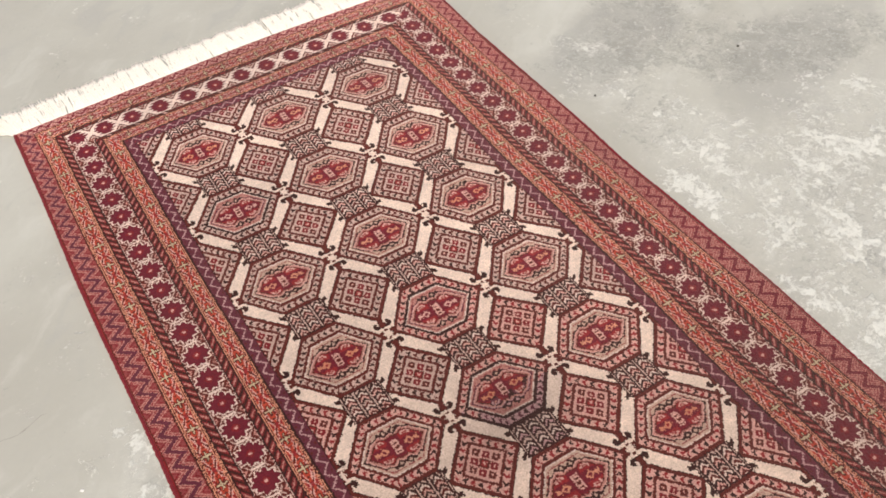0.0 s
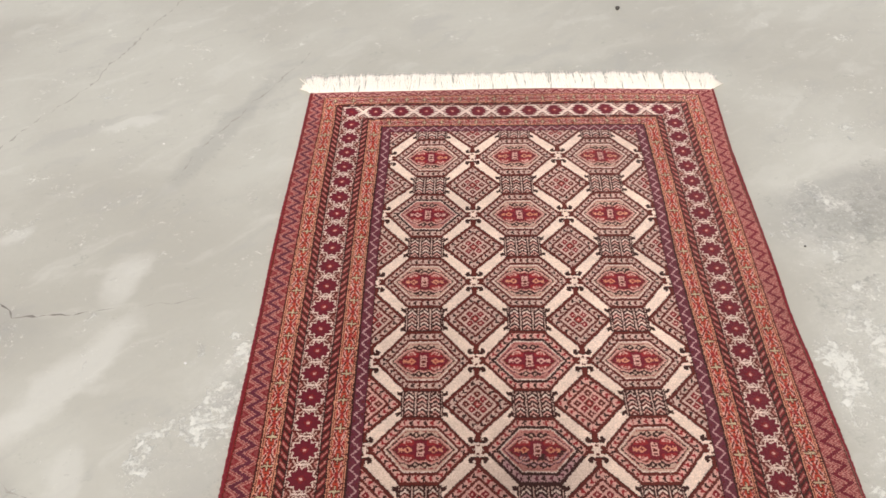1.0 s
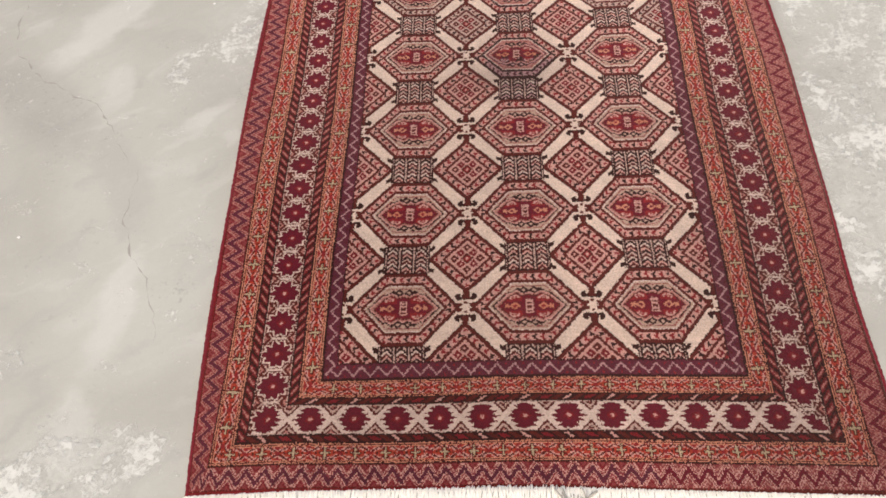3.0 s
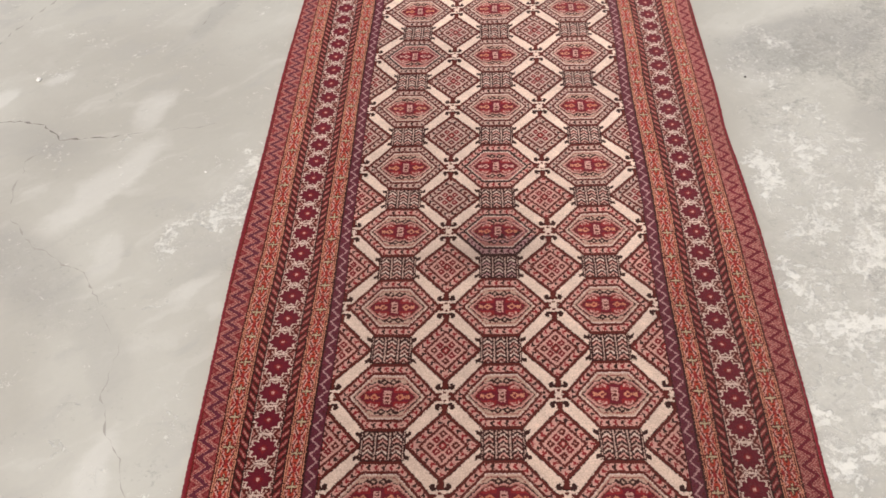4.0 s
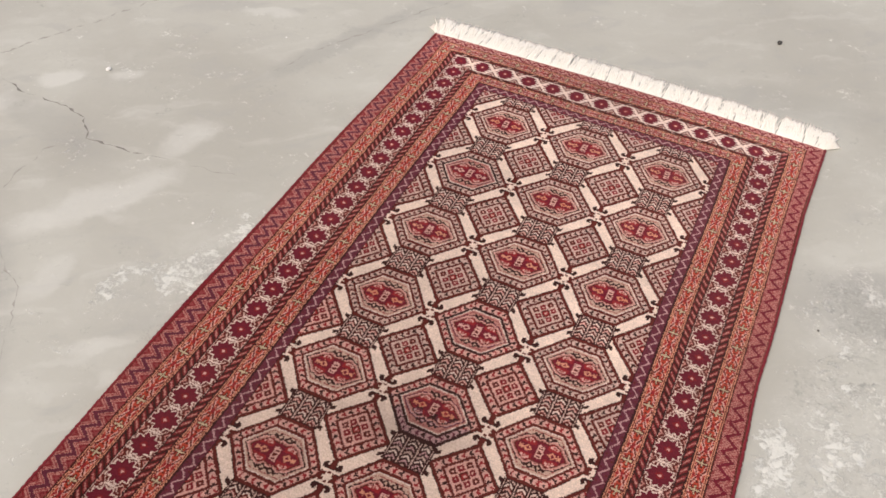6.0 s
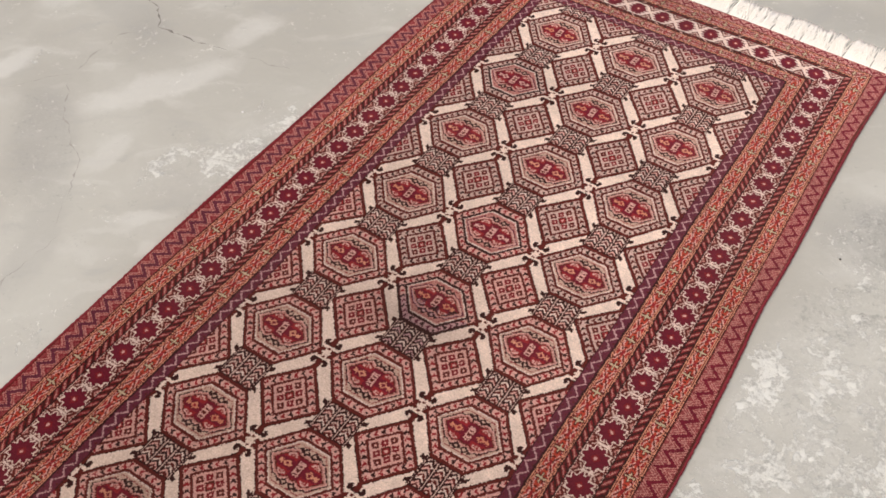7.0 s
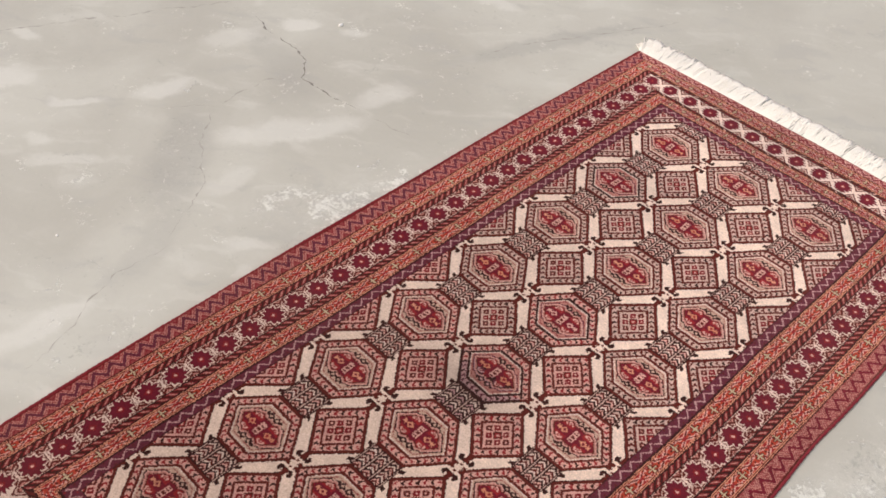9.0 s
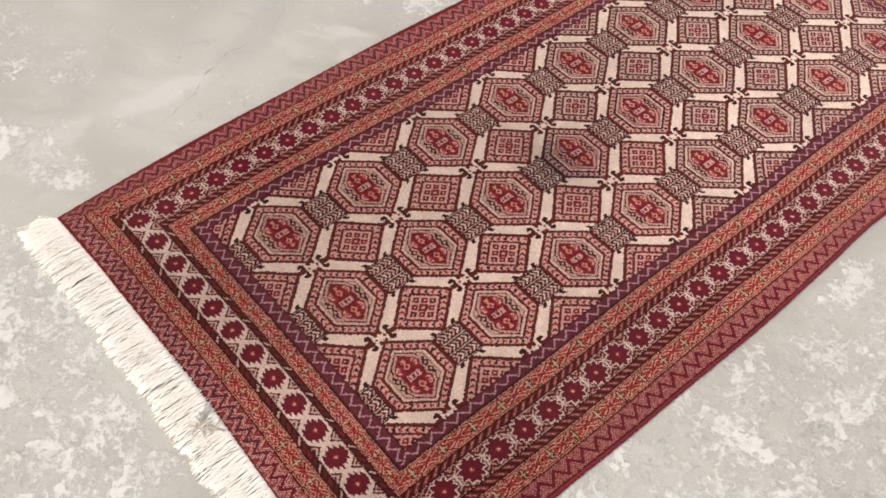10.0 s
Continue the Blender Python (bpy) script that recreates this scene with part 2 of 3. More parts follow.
def tube(bm, points, radii, sides=5):
    """A closed tube through the points."""
    rings = []
    for k, p in enumerate(points):
        way = (points[min(k + 1, len(points) - 1)] - points[max(k - 1, 0)]).normalized()
        side = way.cross(Vector((0, 0, 1)))
        side = side.normalized() if side.length > 1e-4 else Vector((1, 0, 0))
        up = side.cross(way)
        rings.append([bm.verts.new(p + radii[k] * (math.cos(a) * side + math.sin(a) * up))
                      for a in (2 * math.pi * j / sides for j in range(sides))])
    for a, b in zip(rings, rings[1:]):
        for j in range(sides):
            bm.faces.new((a[j], a[(j + 1) % sides], b[(j + 1) % sides], b[j]))
    bm.faces.new(rings[0][::-1])
    bm.faces.new(rings[-1])


# ---- ground ----
bm = bmesh.new()
bmesh.ops.create_grid(bm, x_segments=8, y_segments=8, size=400)
tagged(part("ground", bm, CONCRETE), "worn grey concrete with pale scaling patches and cracks", "floor", kind="structure")


def crack(points, width, material, label, seed):
    """A narrow ragged line of dirt lying in a crack of the concrete."""
    rnd = random.Random(seed)
    bm = bmesh.new()
    path = []
    for (x0, y0), (x1, y1) in zip(points, points[1:]):
        steps = max(2, int(math.hypot(x1 - x0, y1 - y0) / 0.012))
        path += [Vector((x0 + (x1 - x0) * k / steps, y0 + (y1 - y0) * k / steps, 0)) for k in range(steps)]
    last = None
    drift = Vector((0, 0, 0))
    for k, p in enumerate(path):
        way = (path[min(k + 1, len(path) - 1)] - path[max(k - 1, 0)]).normalized()
        side = Vector((-way.y, way.x, 0))
        drift = 0.78 * drift + side * rnd.uniform(-0.0052, 0.0052)
        taper = min(1.0, 0.15 + 6 * min(k, len(path) - 1 - k) / len(path))
        w = width * taper * rnd.choice((0.0, 0.1, 0.3, 0.6, 1.0, 1.4, 2.4))
        q = p + drift
        pair = [bm.verts.new(q + side * w + Vector((0, 0, 0.0005))), bm.verts.new(q - side * w + Vector((0, 0, 0.0005)))]
        if last:
            bm.faces.new((last[0], last[1], pair[1], pair[0]))
        last = pair
    bmesh.ops.recalc_face_normals(bm, faces=bm.faces)
    return tagged(part("crack", bm, material), label, "crack", kind="structure")


crack([(-1.42, -0.46), (-1.31, -0.485), (-1.18, -0.483), (-1.12, -0.507), (-1.061, -0.569), (-1.026, -0.566), (-0.965, -0.555), (-0.92, -0.56), (-0.869, -0.549), (-0.827, -0.541), (-0.792, -0.535)], 0.0019, CRACK, "dark open crack in the concrete", 1)
crack([(-0.792, -0.535), (-0.7, -0.52), (-0.6, -0.508)], 0.0010, HAIRLINE, "faint hairline crack in the concrete", 2)
crack([(-1.059, -0.571), (-1.069, -0.598), (-1.118, -0.654), (-1.11, -0.69), (-1.114, -0.73), (-1.103, -0.765), (-1.1, -0.84)], 0.0013, HAIRLINE, "faint hairline crack in the concrete", 3)
crack([(-1.1, -0.84), (-1.039, -0.914), (-0.994, -0.961), (-0.973, -0.972), (-0.925, -1.002), (-0.892, -1.027), (-0.843, -1.065), (-0.8, -1.125), (-0.778, -1.175), (-0.75, -1.209), (-0.71, -1.254)], 0.0012, HAIRLINE, "thin wandering crack in the concrete", 4)
crack([(-0.71, -1.254), (-0.711, -1.392), (-0.678, -1.466), (-0.64, -1.536), (-0.6, -1.629), (-0.586, -1.703)], 0.0011, HAIRLINE, "thin wandering crack in the concrete", 5)
crack([(-1.1, -0.84), (-1.145, -0.9), (-1.205, -0.975)], 0.0007, HAIRLINE, "faint hairline crack in the concrete", 8)
crack([(-2.195, -1.843), (-1.631, -0.660), (-1.310, 0.097), (-1.160, 0.395), (-0.993, 0.921), (-0.687, 1.880)], 0.0019, HAIRLINE, "long straight filled joint in the concrete", 6)
crack([(-0.823, -0.091), (-0.718, 0.150), (-0.593, 0.398), (-0.489, 0.624)], 0.0014, HAIRLINE, "faint hairline crack in the concrete", 7)

# ---- the rug ----
LEFT, RIGHT, FAR, NEAR = -0.495, 0.700, 0.356, -1.990
CELL_X, CELL_Y = 0.2275, 0.2360
COLUMNS = (-0.4625, -0.2375, -0.0115, 0.2185, 0.4415, 0.6665)
ROWS = (0.256, 0.016, -0.224, -0.467, -0.7105, -0.940, -1.1735, -1.4085, -1.637, -1.869)
STAR_LEFT, STAR_RIGHT = (0.244, 0.0657), (0.236, 0.0661)
KNOT = 0.0019

CREAM, MAROON, BURGUNDY, RED, ROSE, ORANGE, SALMON, PURPLE, LILAC, KHAKI, BLACK, WHITE, MAUVE, GOLD, BEIGE, SCARLET, PINK, STRAW, PLUM = range(19)
DYES = np.array([
    (0.60, 0.495, 0.410), (0.073, 0.0150, 0.0110), (0.108, 0.0105, 0.0205), (0.185, 0.018, 0.021), (0.34, 0.175, 0.145),
    (0.292, 0.049, 0.026), (0.44, 0.220, 0.138), (0.082, 0.021, 0.034), (0.34, 0.23, 0.225), (0.38, 0.33, 0.215),
    (0.024, 0.0095, 0.0085), (0.54, 0.445, 0.38), (0.180, 0.048, 0.047), (0.39, 0.200, 0.115), (0.42, 0.305, 0.258), (0.132, 0.0125, 0.0165),
    (0.455, 0.292, 0.245), (0.39, 0.275, 0.215), (0.092, 0.0110, 0.0205)])

SIDE_BANDS = np.cumsum([0, 0.004, 0.049, 0.041, 0.0175, 0.062, 0.0165, 0.039, 0.028])
NEAR_BANDS = np.cumsum([0, 0.004, 0.043, 0.040, 0.014, 0.057, 0.013, 0.034, 0.034])
FAR_BANDS = np.cumsum([0, 0.002, 0.031, 0.042, 0.011, 0.061, 0.009, 0.036, 0.028])


def tri(s):
    """A zigzag between -1 and 1 with period 1."""
    return 4 * np.abs(s - np.floor(s + 0.5)) - 1


def wave(a, b, seed):
    """Slow, smooth wander of about -1 to 1 over the plane."""
    r = np.random.RandomState(seed)
    total = np.zeros_like(a)
    for k in range(5):
        f = r.uniform(1.5, 6.5, 2)
        total += np.sin(f[0] * a * r.choice((-1, 1)) + f[1] * b + r.uniform(0, 6.28)) * r.uniform(0.3, 0.6)
    return total / 1.5


def centred(s):
    return s - np.floor(s + 0.5)


def zigzag_band(w, s, left, upright):
    line = 0.5 + 0.27 * tri(s)
    away = np.abs(w - line)
    yarn = np.where(away < 0.195, np.where(upright, ROSE, PINK), MAUVE)
    yarn = np.where((away > 0.29) & (away < 0.37), np.where(upright, ROSE, PINK), yarn)
    yarn = np.where((away > 0.46) & (away < 0.53), np.where(left, SCARLET, ROSE), yarn)
    yarn = np.where(away < 0.135, np.where(left, PURPLE, BURGUNDY), yarn)
    return np.where((w < 0.05) | (w > 0.96), MAROON, yarn)


def vine_band(w, s, upright):
    """A pale zigzag on purple, with a red dot in each pocket at the ends."""
    yarn = np.where((w < 0.1) | (w > 0.93), BLACK, PURPLE)
    side = np.where(np.abs(centred(s)) < 0.25, 1, -1)
    away = np.minimum(np.abs(centred(s)), 0.5 - np.abs(centred(s)))
    yarn = np.where((away < 0.055) & (np.abs(w - 0.5 - 0.27 * side) < 0.06), np.where(upright, MAROON, RED), yarn)
    return np.where(np.abs(w - 0.5 - 0.27 * tri(s)) < 0.075, LILAC, yarn)


def flower_band(w, s):
    x, y = (w - 0.5) / 0.5, centred(s)
    inner, run = np.abs(x), np.abs(y)
    far = 0.5 - run
    yarn = np.full(w.shape, ORANGE)
    # a chain of dark-lined bows between the small crosses, with pale nicks
    yarn = np.where((inner > 0.32) & (run > 0.08) & (run < 0.24), PINK, yarn)
    yarn = np.where((inner > 0.42) & (np.abs(run - 0.15) < 0.035), RED, yarn)
    bow = np.abs(inner - 0.06 - 1.75 * far)
    yarn = np.where((bow < 0.22) & (bow > 0.10) & (far < 0.30) & (inner > 0.12), PINK, yarn)
    yarn = np.where((bow < 0.085) & (far < 0.36), MAROON, yarn)
    yarn = np.where((inner < 0.17) & (far < 0.075), RED, yarn)
    yarn = np.where((inner > 0.36) & (far < 0.055), RED, yarn)
    yarn = np.where((inner < 0.13) & (np.abs(run - 0.29) < 0.03), MAROON, yarn)
    # the small pale cross with its dark brackets
    yarn = np.where((np.abs(inner - 0.34) < 0.06) & (run < 0.14), MAROON, yarn)
    yarn = np.where((inner < 0.15) & (run < 0.19) | (inner < 0.62) & (run < 0.066), MAROON, yarn)
    yarn = np.where((inner < 0.062) & (run < 0.155) | (inner < 0.52) & (run < 0.027), KHAKI, yarn)
    # paired lines along both sides
    yarn = np.where(inner > 0.61, SALMON, yarn)
    yarn = np.where(inner > 0.70, MAROON, yarn)
    yarn = np.where(inner > 0.80, SALMON, yarn)
    return np.where(inner > 0.90, BLACK, yarn)


def barber_band(w, s, upright):
    lean = np.where(upright, 0.34, 0.24) * (w - 0.5)
    q, often = centred(s + lean), centred(3 * s + 1.0 * (w - 0.5))
    yarn = np.where(upright & (np.abs(often) > 0.12), MAROON, BLACK)
    yarn = np.where((np.abs(often) > 0.24) & upright, SCARLET, yarn)
    yarn = np.where((np.abs(often) > 0.34) & upright, MAUVE, yarn)
    yarn = np.where((np.abs(often) > 0.41) & upright & (w > 0.2) & (w < 0.8), ROSE, yarn)
    yarn = np.where((np.abs(np.abs(q) - 0.24) < 0.08) & ~upright, MAROON, yarn)
    yarn = np.where((np.abs(q) < 0.045) & (w > 0.16) & (w < 0.84) & ~upright, PINK, yarn)
    yarn = np.where((np.abs(np.abs(q) - 0.5) < 0.10) & ~upright & (np.abs(w - 0.5) < 0.27), SCARLET, yarn)
    return np.where((w < 0.10) | (w > 0.9), BLACK, yarn)


def star_band(a, b, pitch):
    """a: across the band, b: along it from the star's middle, in metres."""
    aa, bb = np.abs(a), np.abs(b)
    gap = pitch / 2 - bb
    edge = 0.0290 - aa
    flat = pitch > 0.07
    # along the sides: ten-pointed stars close together, a thin pale outline, crossed pale lines between two
    turn = np.arctan2(a, b) / (2 * math.pi)
    reach = np.hypot(a / 1.08, b / 1.05)
    rim = 0.0228 + 0.0042 * tri(10 * turn) + 0.0014 * np.cos(8 * math.pi * turn)
    star = reach < rim
    yarn = np.where((edge + 0.9 * gap < 0.0085) & (edge + 0.9 * gap > 0.0045), ROSE, MAROON)
    yarn = np.where((np.abs(aa - 0.0125 - 0.8 * gap) < 0.0018) & (gap < 0.010), BEIGE, yarn)
    yarn = np.where((gap < 0.0026) & (aa < 0.0125), WHITE, yarn)
    yarn = np.where((reach < rim + 0.0042) & (gap > 0.0040), np.where(reach < rim + 0.0028, WHITE, BEIGE), yarn)
    # at the ends: wider stars with teeth on their flanks, nested brown wedges from both edges
    flank = 0.0262 - 0.62 * aa + 0.0054 * tri(aa / 0.0100 + 0.5)
    wide = (aa < 0.0252) & (bb < flank)
    wedge = gap / 0.0185 + edge / 0.0225
    ends = np.where(wedge < 1, MAROON, WHITE)
    ends = np.where(wedge < 0.74, BEIGE, ends)
    ends = np.where(wedge < 0.48, MAROON, ends)
    ends = np.where(wedge < 0.25, ROSE, ends)
    yarn = np.where(flat, ends, yarn)
    star = np.where(flat, wide, star)
    yarn = np.where(star, PLUM, yarn)
    heart = np.hypot(aa, bb) + 0.5 * np.minimum(aa, bb)
    yarn = np.where(star & (heart < 0.0096), SCARLET, yarn)
    yarn = np.where(star & (heart < 0.0052), MAUVE, yarn)
    yarn = np.where((aa < 0.0028) & (bb < 0.0028), PINK, yarn)
    return yarn, star


def dotted(run, across, first, second, ground):
    """Small hooked arrowheads along a strip of pale rose."""
    k = np.floor(run)
    y = run - k - 0.5
    wing = np.abs(across - 0.5)
    blob = (np.abs(y + 0.10 - 0.75 * wing) < 0.20) & (wing < 0.43) | (wing < 0.15) & (y < 0.20) & (y > -0.30)
    return np.where(blob, np.where(k % 2 == 0, first, second), ground)


def octagon(x, y, gold, bluish, tan):
    """One medallion, x and y in metres from its middle; yarn and whether inside."""
    ax, ay = np.abs(x), np.abs(y)
    slope = 1.27
    norm = math.hypot(slope, 1.0)
    tip, top = 0.1045, 0.0845
    slant = ((tip - ax) * slope - ay) / norm
    depth = np.minimum(1.28 * slant, top - ay)
    inside = depth > 0
    flat = (top - ay) <= 1.28 * slant
    run = np.where(flat, x / 0.0142, (ay - ax / slope) / 0.0172 + 40)
    across = np.clip((depth - 0.0094) / 0.0140, 0, 1)
    yarn = np.where(depth < 0.0016, BLACK, MAROON)
    yarn = np.where(depth > 0.0094, dotted(run, across, BLACK, np.where(tan, MAROON, RED), np.where(tan, BEIGE, PINK)), yarn)
    yarn = np.where(depth > 0.0234, np.where(bluish, BLACK, MAROON), yarn)
    yarn = np.where(depth > 0.0308, np.where(bluish, ROSE, STRAW), yarn)
    yarn = np.where((depth > 0.0308) & (depth < 0.0336), WHITE, yarn)
    yarn = np.where((depth > 0.0380) & (depth < 0.0400), MAUVE, yarn)
    # inner lozenge: thin dark line, pale ring, crimson heart with four scalloped lobes
    ring, ax, ay = ay, 1.00 * ax, 1.02 * ay
    for grow, wool in ((0.0112, np.where(bluish, PURPLE, BLACK)), (0.0084, PINK), (0.0058, ROSE), (0.0028, MAROON), (0.0, RED)):
        crown = 0.0252 + 0.0028 * np.cos(2 * math.pi * (ax - 0.0225) / 0.0225) - 0.0030 * (ax < 0.0060)
        body = (ay < crown + grow) & (ay < 1.15 * (0.0530 + 1.3 * grow - ax))
        yarn = np.where(body & (depth > 0.0308), wool, yarn)
    curl = np.hypot((ax - 0.0262) / 1.35, ay - 0.0190)
    yarn = np.where(body & (np.abs(curl - 0.0054) < 0.0016) & (ay > 0.0165 - 0.15 * (ax - 0.0262)), PINK, yarn)
    yarn = np.where(body & (curl < 0.0022), ROSE, yarn)
    yarn = np.where((ax > 0.0080) & (ay < 0.0112) & (ay < 1.1 * (0.0525 - ax)), BURGUNDY, yarn)
    yarn = np.where((ax < 0.0120) & (ay < 0.0245) & body, BURGUNDY, yarn)
    # a hollow lozenge and a small tail on each side
    hook = np.abs(ax - 0.0255) + 1.10 * ay
    tail = np.abs(np.abs(ax - 0.0400) - 0.55 * ay) * 1.3 + 0.6 * ay
    light = np.where(gold, GOLD, np.where(bluish, PINK, SALMON))
    yarn = np.where((hook < 0.0098) | (tail < 0.0040) | (ay < 0.0019) & (np.abs(ax - 0.0370) < 0.0070), light, yarn)
    yarn = np.where(hook < 0.0046, np.where(gold, RED, BURGUNDY), yarn)
    # the little ladder in the middle
    yarn = np.where((ax < 0.0085) & (ay < 0.0190) & inside, BURGUNDY, yarn)
    yarn = np.where((ax < 0.0068) & (ay < 0.0160), np.where((np.abs(y + 0.0022) % 0.0076 < 0.0034) & (ax < 0.0044) & (ay < 0.0140), MAROON, PINK), yarn)
    # pairs of small dark lozenges above and below
    ax, ay = ax, ring
    gem = np.abs(ax - 0.0094) + np.abs(ay - 0.0365)
    yarn = np.where((gem < 0.0092) & (depth > 0.0308), np.where(gem < 0.0040, STRAW, BLACK), yarn)
    yarn = np.where((np.abs(ax - 0.0200) + np.abs(ay - 0.0385) < 0.0046) & (depth > 0.0308), BLACK, yarn)
    return yarn, inside


def diamond(x, y, tan):
    """One small square set on its corner."""
    p, q = x / 0.0755 + y / 0.0865, x / 0.0755 - y / 0.0865
    edge = np.maximum(np.abs(p), np.abs(q))
    inside = edge < 1
    depth = (1 - edge) * 0.0569
    run = np.where(np.abs(p) > np.abs(q), q, p) * 3.9 + 30.5
    yarn = np.where(depth < 0.0014, BLACK, MAROON)
    yarn = np.where(depth > 0.0086, dotted(run, np.clip((depth - 0.0086) / 0.0122, 0, 1), BLACK, np.where(tan, MAROON, RED), np.where(tan, BEIGE, PINK)), yarn)
    yarn = np.where(depth > 0.0208, MAROON, yarn)
    yarn = np.where(depth > 0.0266, np.where(tan, BEIGE, PINK), yarn)
    cp, cq = centred(p / 0.32), centred(q / 0.32)
    small = np.maximum(np.abs(cp), np.abs(cq))
    yarn = np.where((depth > 0.0276) & (small < 0.37), np.where(small < 0.11, PINK, np.where((np.round(p / 0.32) + np.round(q / 0.32)) % 2 == 0, MAROON, SCARLET)), yarn)
    yarn = np.where((edge < 0.165), np.where(edge < 0.05, PINK, np.where(edge < 0.10, RED, MAROON)), yarn)
    return yarn, inside


def braid(x, y):
    """The dark block of three chevron plaits between medallions."""
    ax, ay = np.abs(x), np.abs(y)
    horn = (np.abs(ax - 0.0470) < 0.0056) & (np.abs(ay - 0.0270 - 0.5 * (ax - 0.0470)) < 0.0052)
    inside = (ay < 0.0345) & (ax < 0.0435) | horn
    lane = centred(x / 0.0270)
    q = (y + 1.0 * np.abs(lane) * 0.0270) / 0.0110
    k = np.floor(q)
    yarn = np.where(q - k < 0.43, np.where(k % 3 == 1, PINK, np.where(k % 3 == 0, BEIGE, WHITE)), np.where(k % 2 == 0, BLACK, MAROON))
    yarn = np.where(np.abs(np.abs(lane) - 0.5) < 0.070, BEIGE, yarn)
    yarn = np.where(np.abs(np.abs(lane) - 0.39) < 0.06, BLACK, yarn)
    yarn = np.where((ax > 0.0405) | (ay > 0.0325), BLACK, yarn)
    return yarn, inside


def crossing(x, y):
    """Dark anchor-shaped hooks round a crossing of the cream bars."""
    ax, ay = np.abs(x), np.abs(y)
    yarn = np.full(x.shape, -1)
    bar = (ax < 0.0120) & (np.abs(ay - 0.0205) < 0.0036 - 0.08 * ax)
    fluke = (np.hypot((ax - 0.0130) / 1.10, (ay - 0.0245) / 1.30) < 0.0062) & ~((np.abs(ax - 0.0088) < 0.0012) & (ay > 0.0245))
    stem = (ax < 0.0062) & (ay > 0.0190) & (ay < 0.0375)
    feet = (np.abs(ax - 0.0112) < 0.0046) & (np.abs(ay - 0.0062) < 0.0042)
    dots = (ax < 0.0034) & (np.abs(ay - 0.0105) < 0.0028)
    yarn = np.where(bar | fluke, BLACK, yarn)
    yarn = np.where(stem, MAROON, yarn)
    return np.where(feet | dots, MAROON, yarn)


def weave():
    """Every knot of the pile: its yarn, and the piece of the design that it belongs to."""
    nx, ny = int(round((RIGHT - LEFT) / KNOT)), int(round((FAR - NEAR) / KNOT))
    x = LEFT + (np.arange(nx) + 0.5) * KNOT
    y = NEAR + (np.arange(ny) + 0.5) * KNOT
    x, y = np.meshgrid(x, y)
    r = np.random.RandomState(5)
    # the weaver's drift: slow wander, uneven rows, single knots astray
    px = x + 0.0028 * wave(3 * x, 2 * y, 1) + r.normal(0, 0.0004, (ny, 1)) + r.normal(0, 0.00045, x.shape)
    py = y + 0.0030 * wave(2 * x, 2.4 * y, 2) + r.normal(0, 0.0004, (1, nx)) + r.normal(0, 0.00055, x.shape)
    bands = [np.interp(px - LEFT, SIDE_BANDS, range(9)), np.interp(RIGHT - px, SIDE_BANDS, range(9)),
             np.interp(py - NEAR, NEAR_BANDS, range(9)), np.interp(FAR - py, FAR_BANDS, range(9))]
    band = np.minimum.reduce(bands)
    upright = np.minimum(bands[0], bands[1]) <= np.minimum(bands[2], bands[3])
    left = upright & (bands[0] < bands[1]) | ~upright & (bands[2] < bands[3]) & (px < 0.3)
    w = band - np.floor(band)
    west, near = bands[0] < bands[1], bands[2] < bands[3]
    up_pitch = np.where(west, STAR_LEFT[1], STAR_RIGHT[1])
    up_s = (py - np.where(west, STAR_LEFT[0], STAR_RIGHT[0])) / up_pitch
    # the stars of the ends crowd towards one side
    along = px + 0.357
    flat_star = np.where(near, along / (0.0772 - 0.0060 * along), along / (0.0715 + 0.0022 * along))
    flat_pitch = np.where(near, 0.0772 - 0.0120 * along, 0.0715 + 0.0044 * along)
    d = px - 0.10
    outer_s = np.where(upright, np.where(west, (py + 1.182) / 0.0690, up_s), d / 0.0482 * (1 + 0.10 * d))
    inner_s = np.where(upright, np.where(west, (py + 1.250) / 0.0725, (py + 1.252) / 0.0740), (px - 0.092) / 0.0473 * (1 + 0.06 * px))
    s = np.where(upright, up_s, flat_star)
    yarn = np.where((band < 1) & (px < 0), SCARLET, MAROON)
    piece = np.zeros(x.shape, int)
    number = np.floor(band).astype(int)
    for k, fill in ((1, zigzag_band(w, np.where(upright, py / 0.0378, px / 0.0300), left, upright)), (2, flower_band(w, outer_s)), (3, barber_band(w, s, upright)),
                    (5, barber_band(1 - w, s, upright)), (6, flower_band(w, inner_s)),
                    (7, vine_band(w, np.where(upright, py / 0.0328, px / 0.0300), upright))):
        yarn = np.where(number == k, fill, yarn)
    yarn = np.where((yarn == ORANGE) & ~upright & (bands[3] < bands[2]), MAUVE, yarn)
    stars, inside = star_band((w - 0.5) * 0.0615, np.where(upright, centred(up_s) * up_pitch, centred(flat_star) * flat_pitch),
                              np.where(upright, 0.0657, 0.0738))
    stars = np.where((w < 0.044) | (w > 0.956), BEIGE, stars)
    stars = np.where((w < 0.025) | (w > 0.975), BLACK, stars)
    yarn = np.where(number == 4, stars, yarn)
    piece = np.where(number < 8, number + 1, piece)
    k = np.where(upright, np.floor(up_s + 0.5) + 60, np.floor(flat_star + 0.5) + 20).astype(int)
    side = np.where(upright, np.where(bands[0] < bands[1], 0, 1), np.where(bands[2] < bands[3], 2, 3))
    piece = np.where((number == 4) & inside & (w > 0.02) & (w < 0.98), 1000 + 100 * side + k, piece)
    # the lattice
    cx, cy = np.interp(px, COLUMNS, np.arange(-1.5, 4)), np.interp(-py, -np.array(ROWS), np.arange(-1, 9))
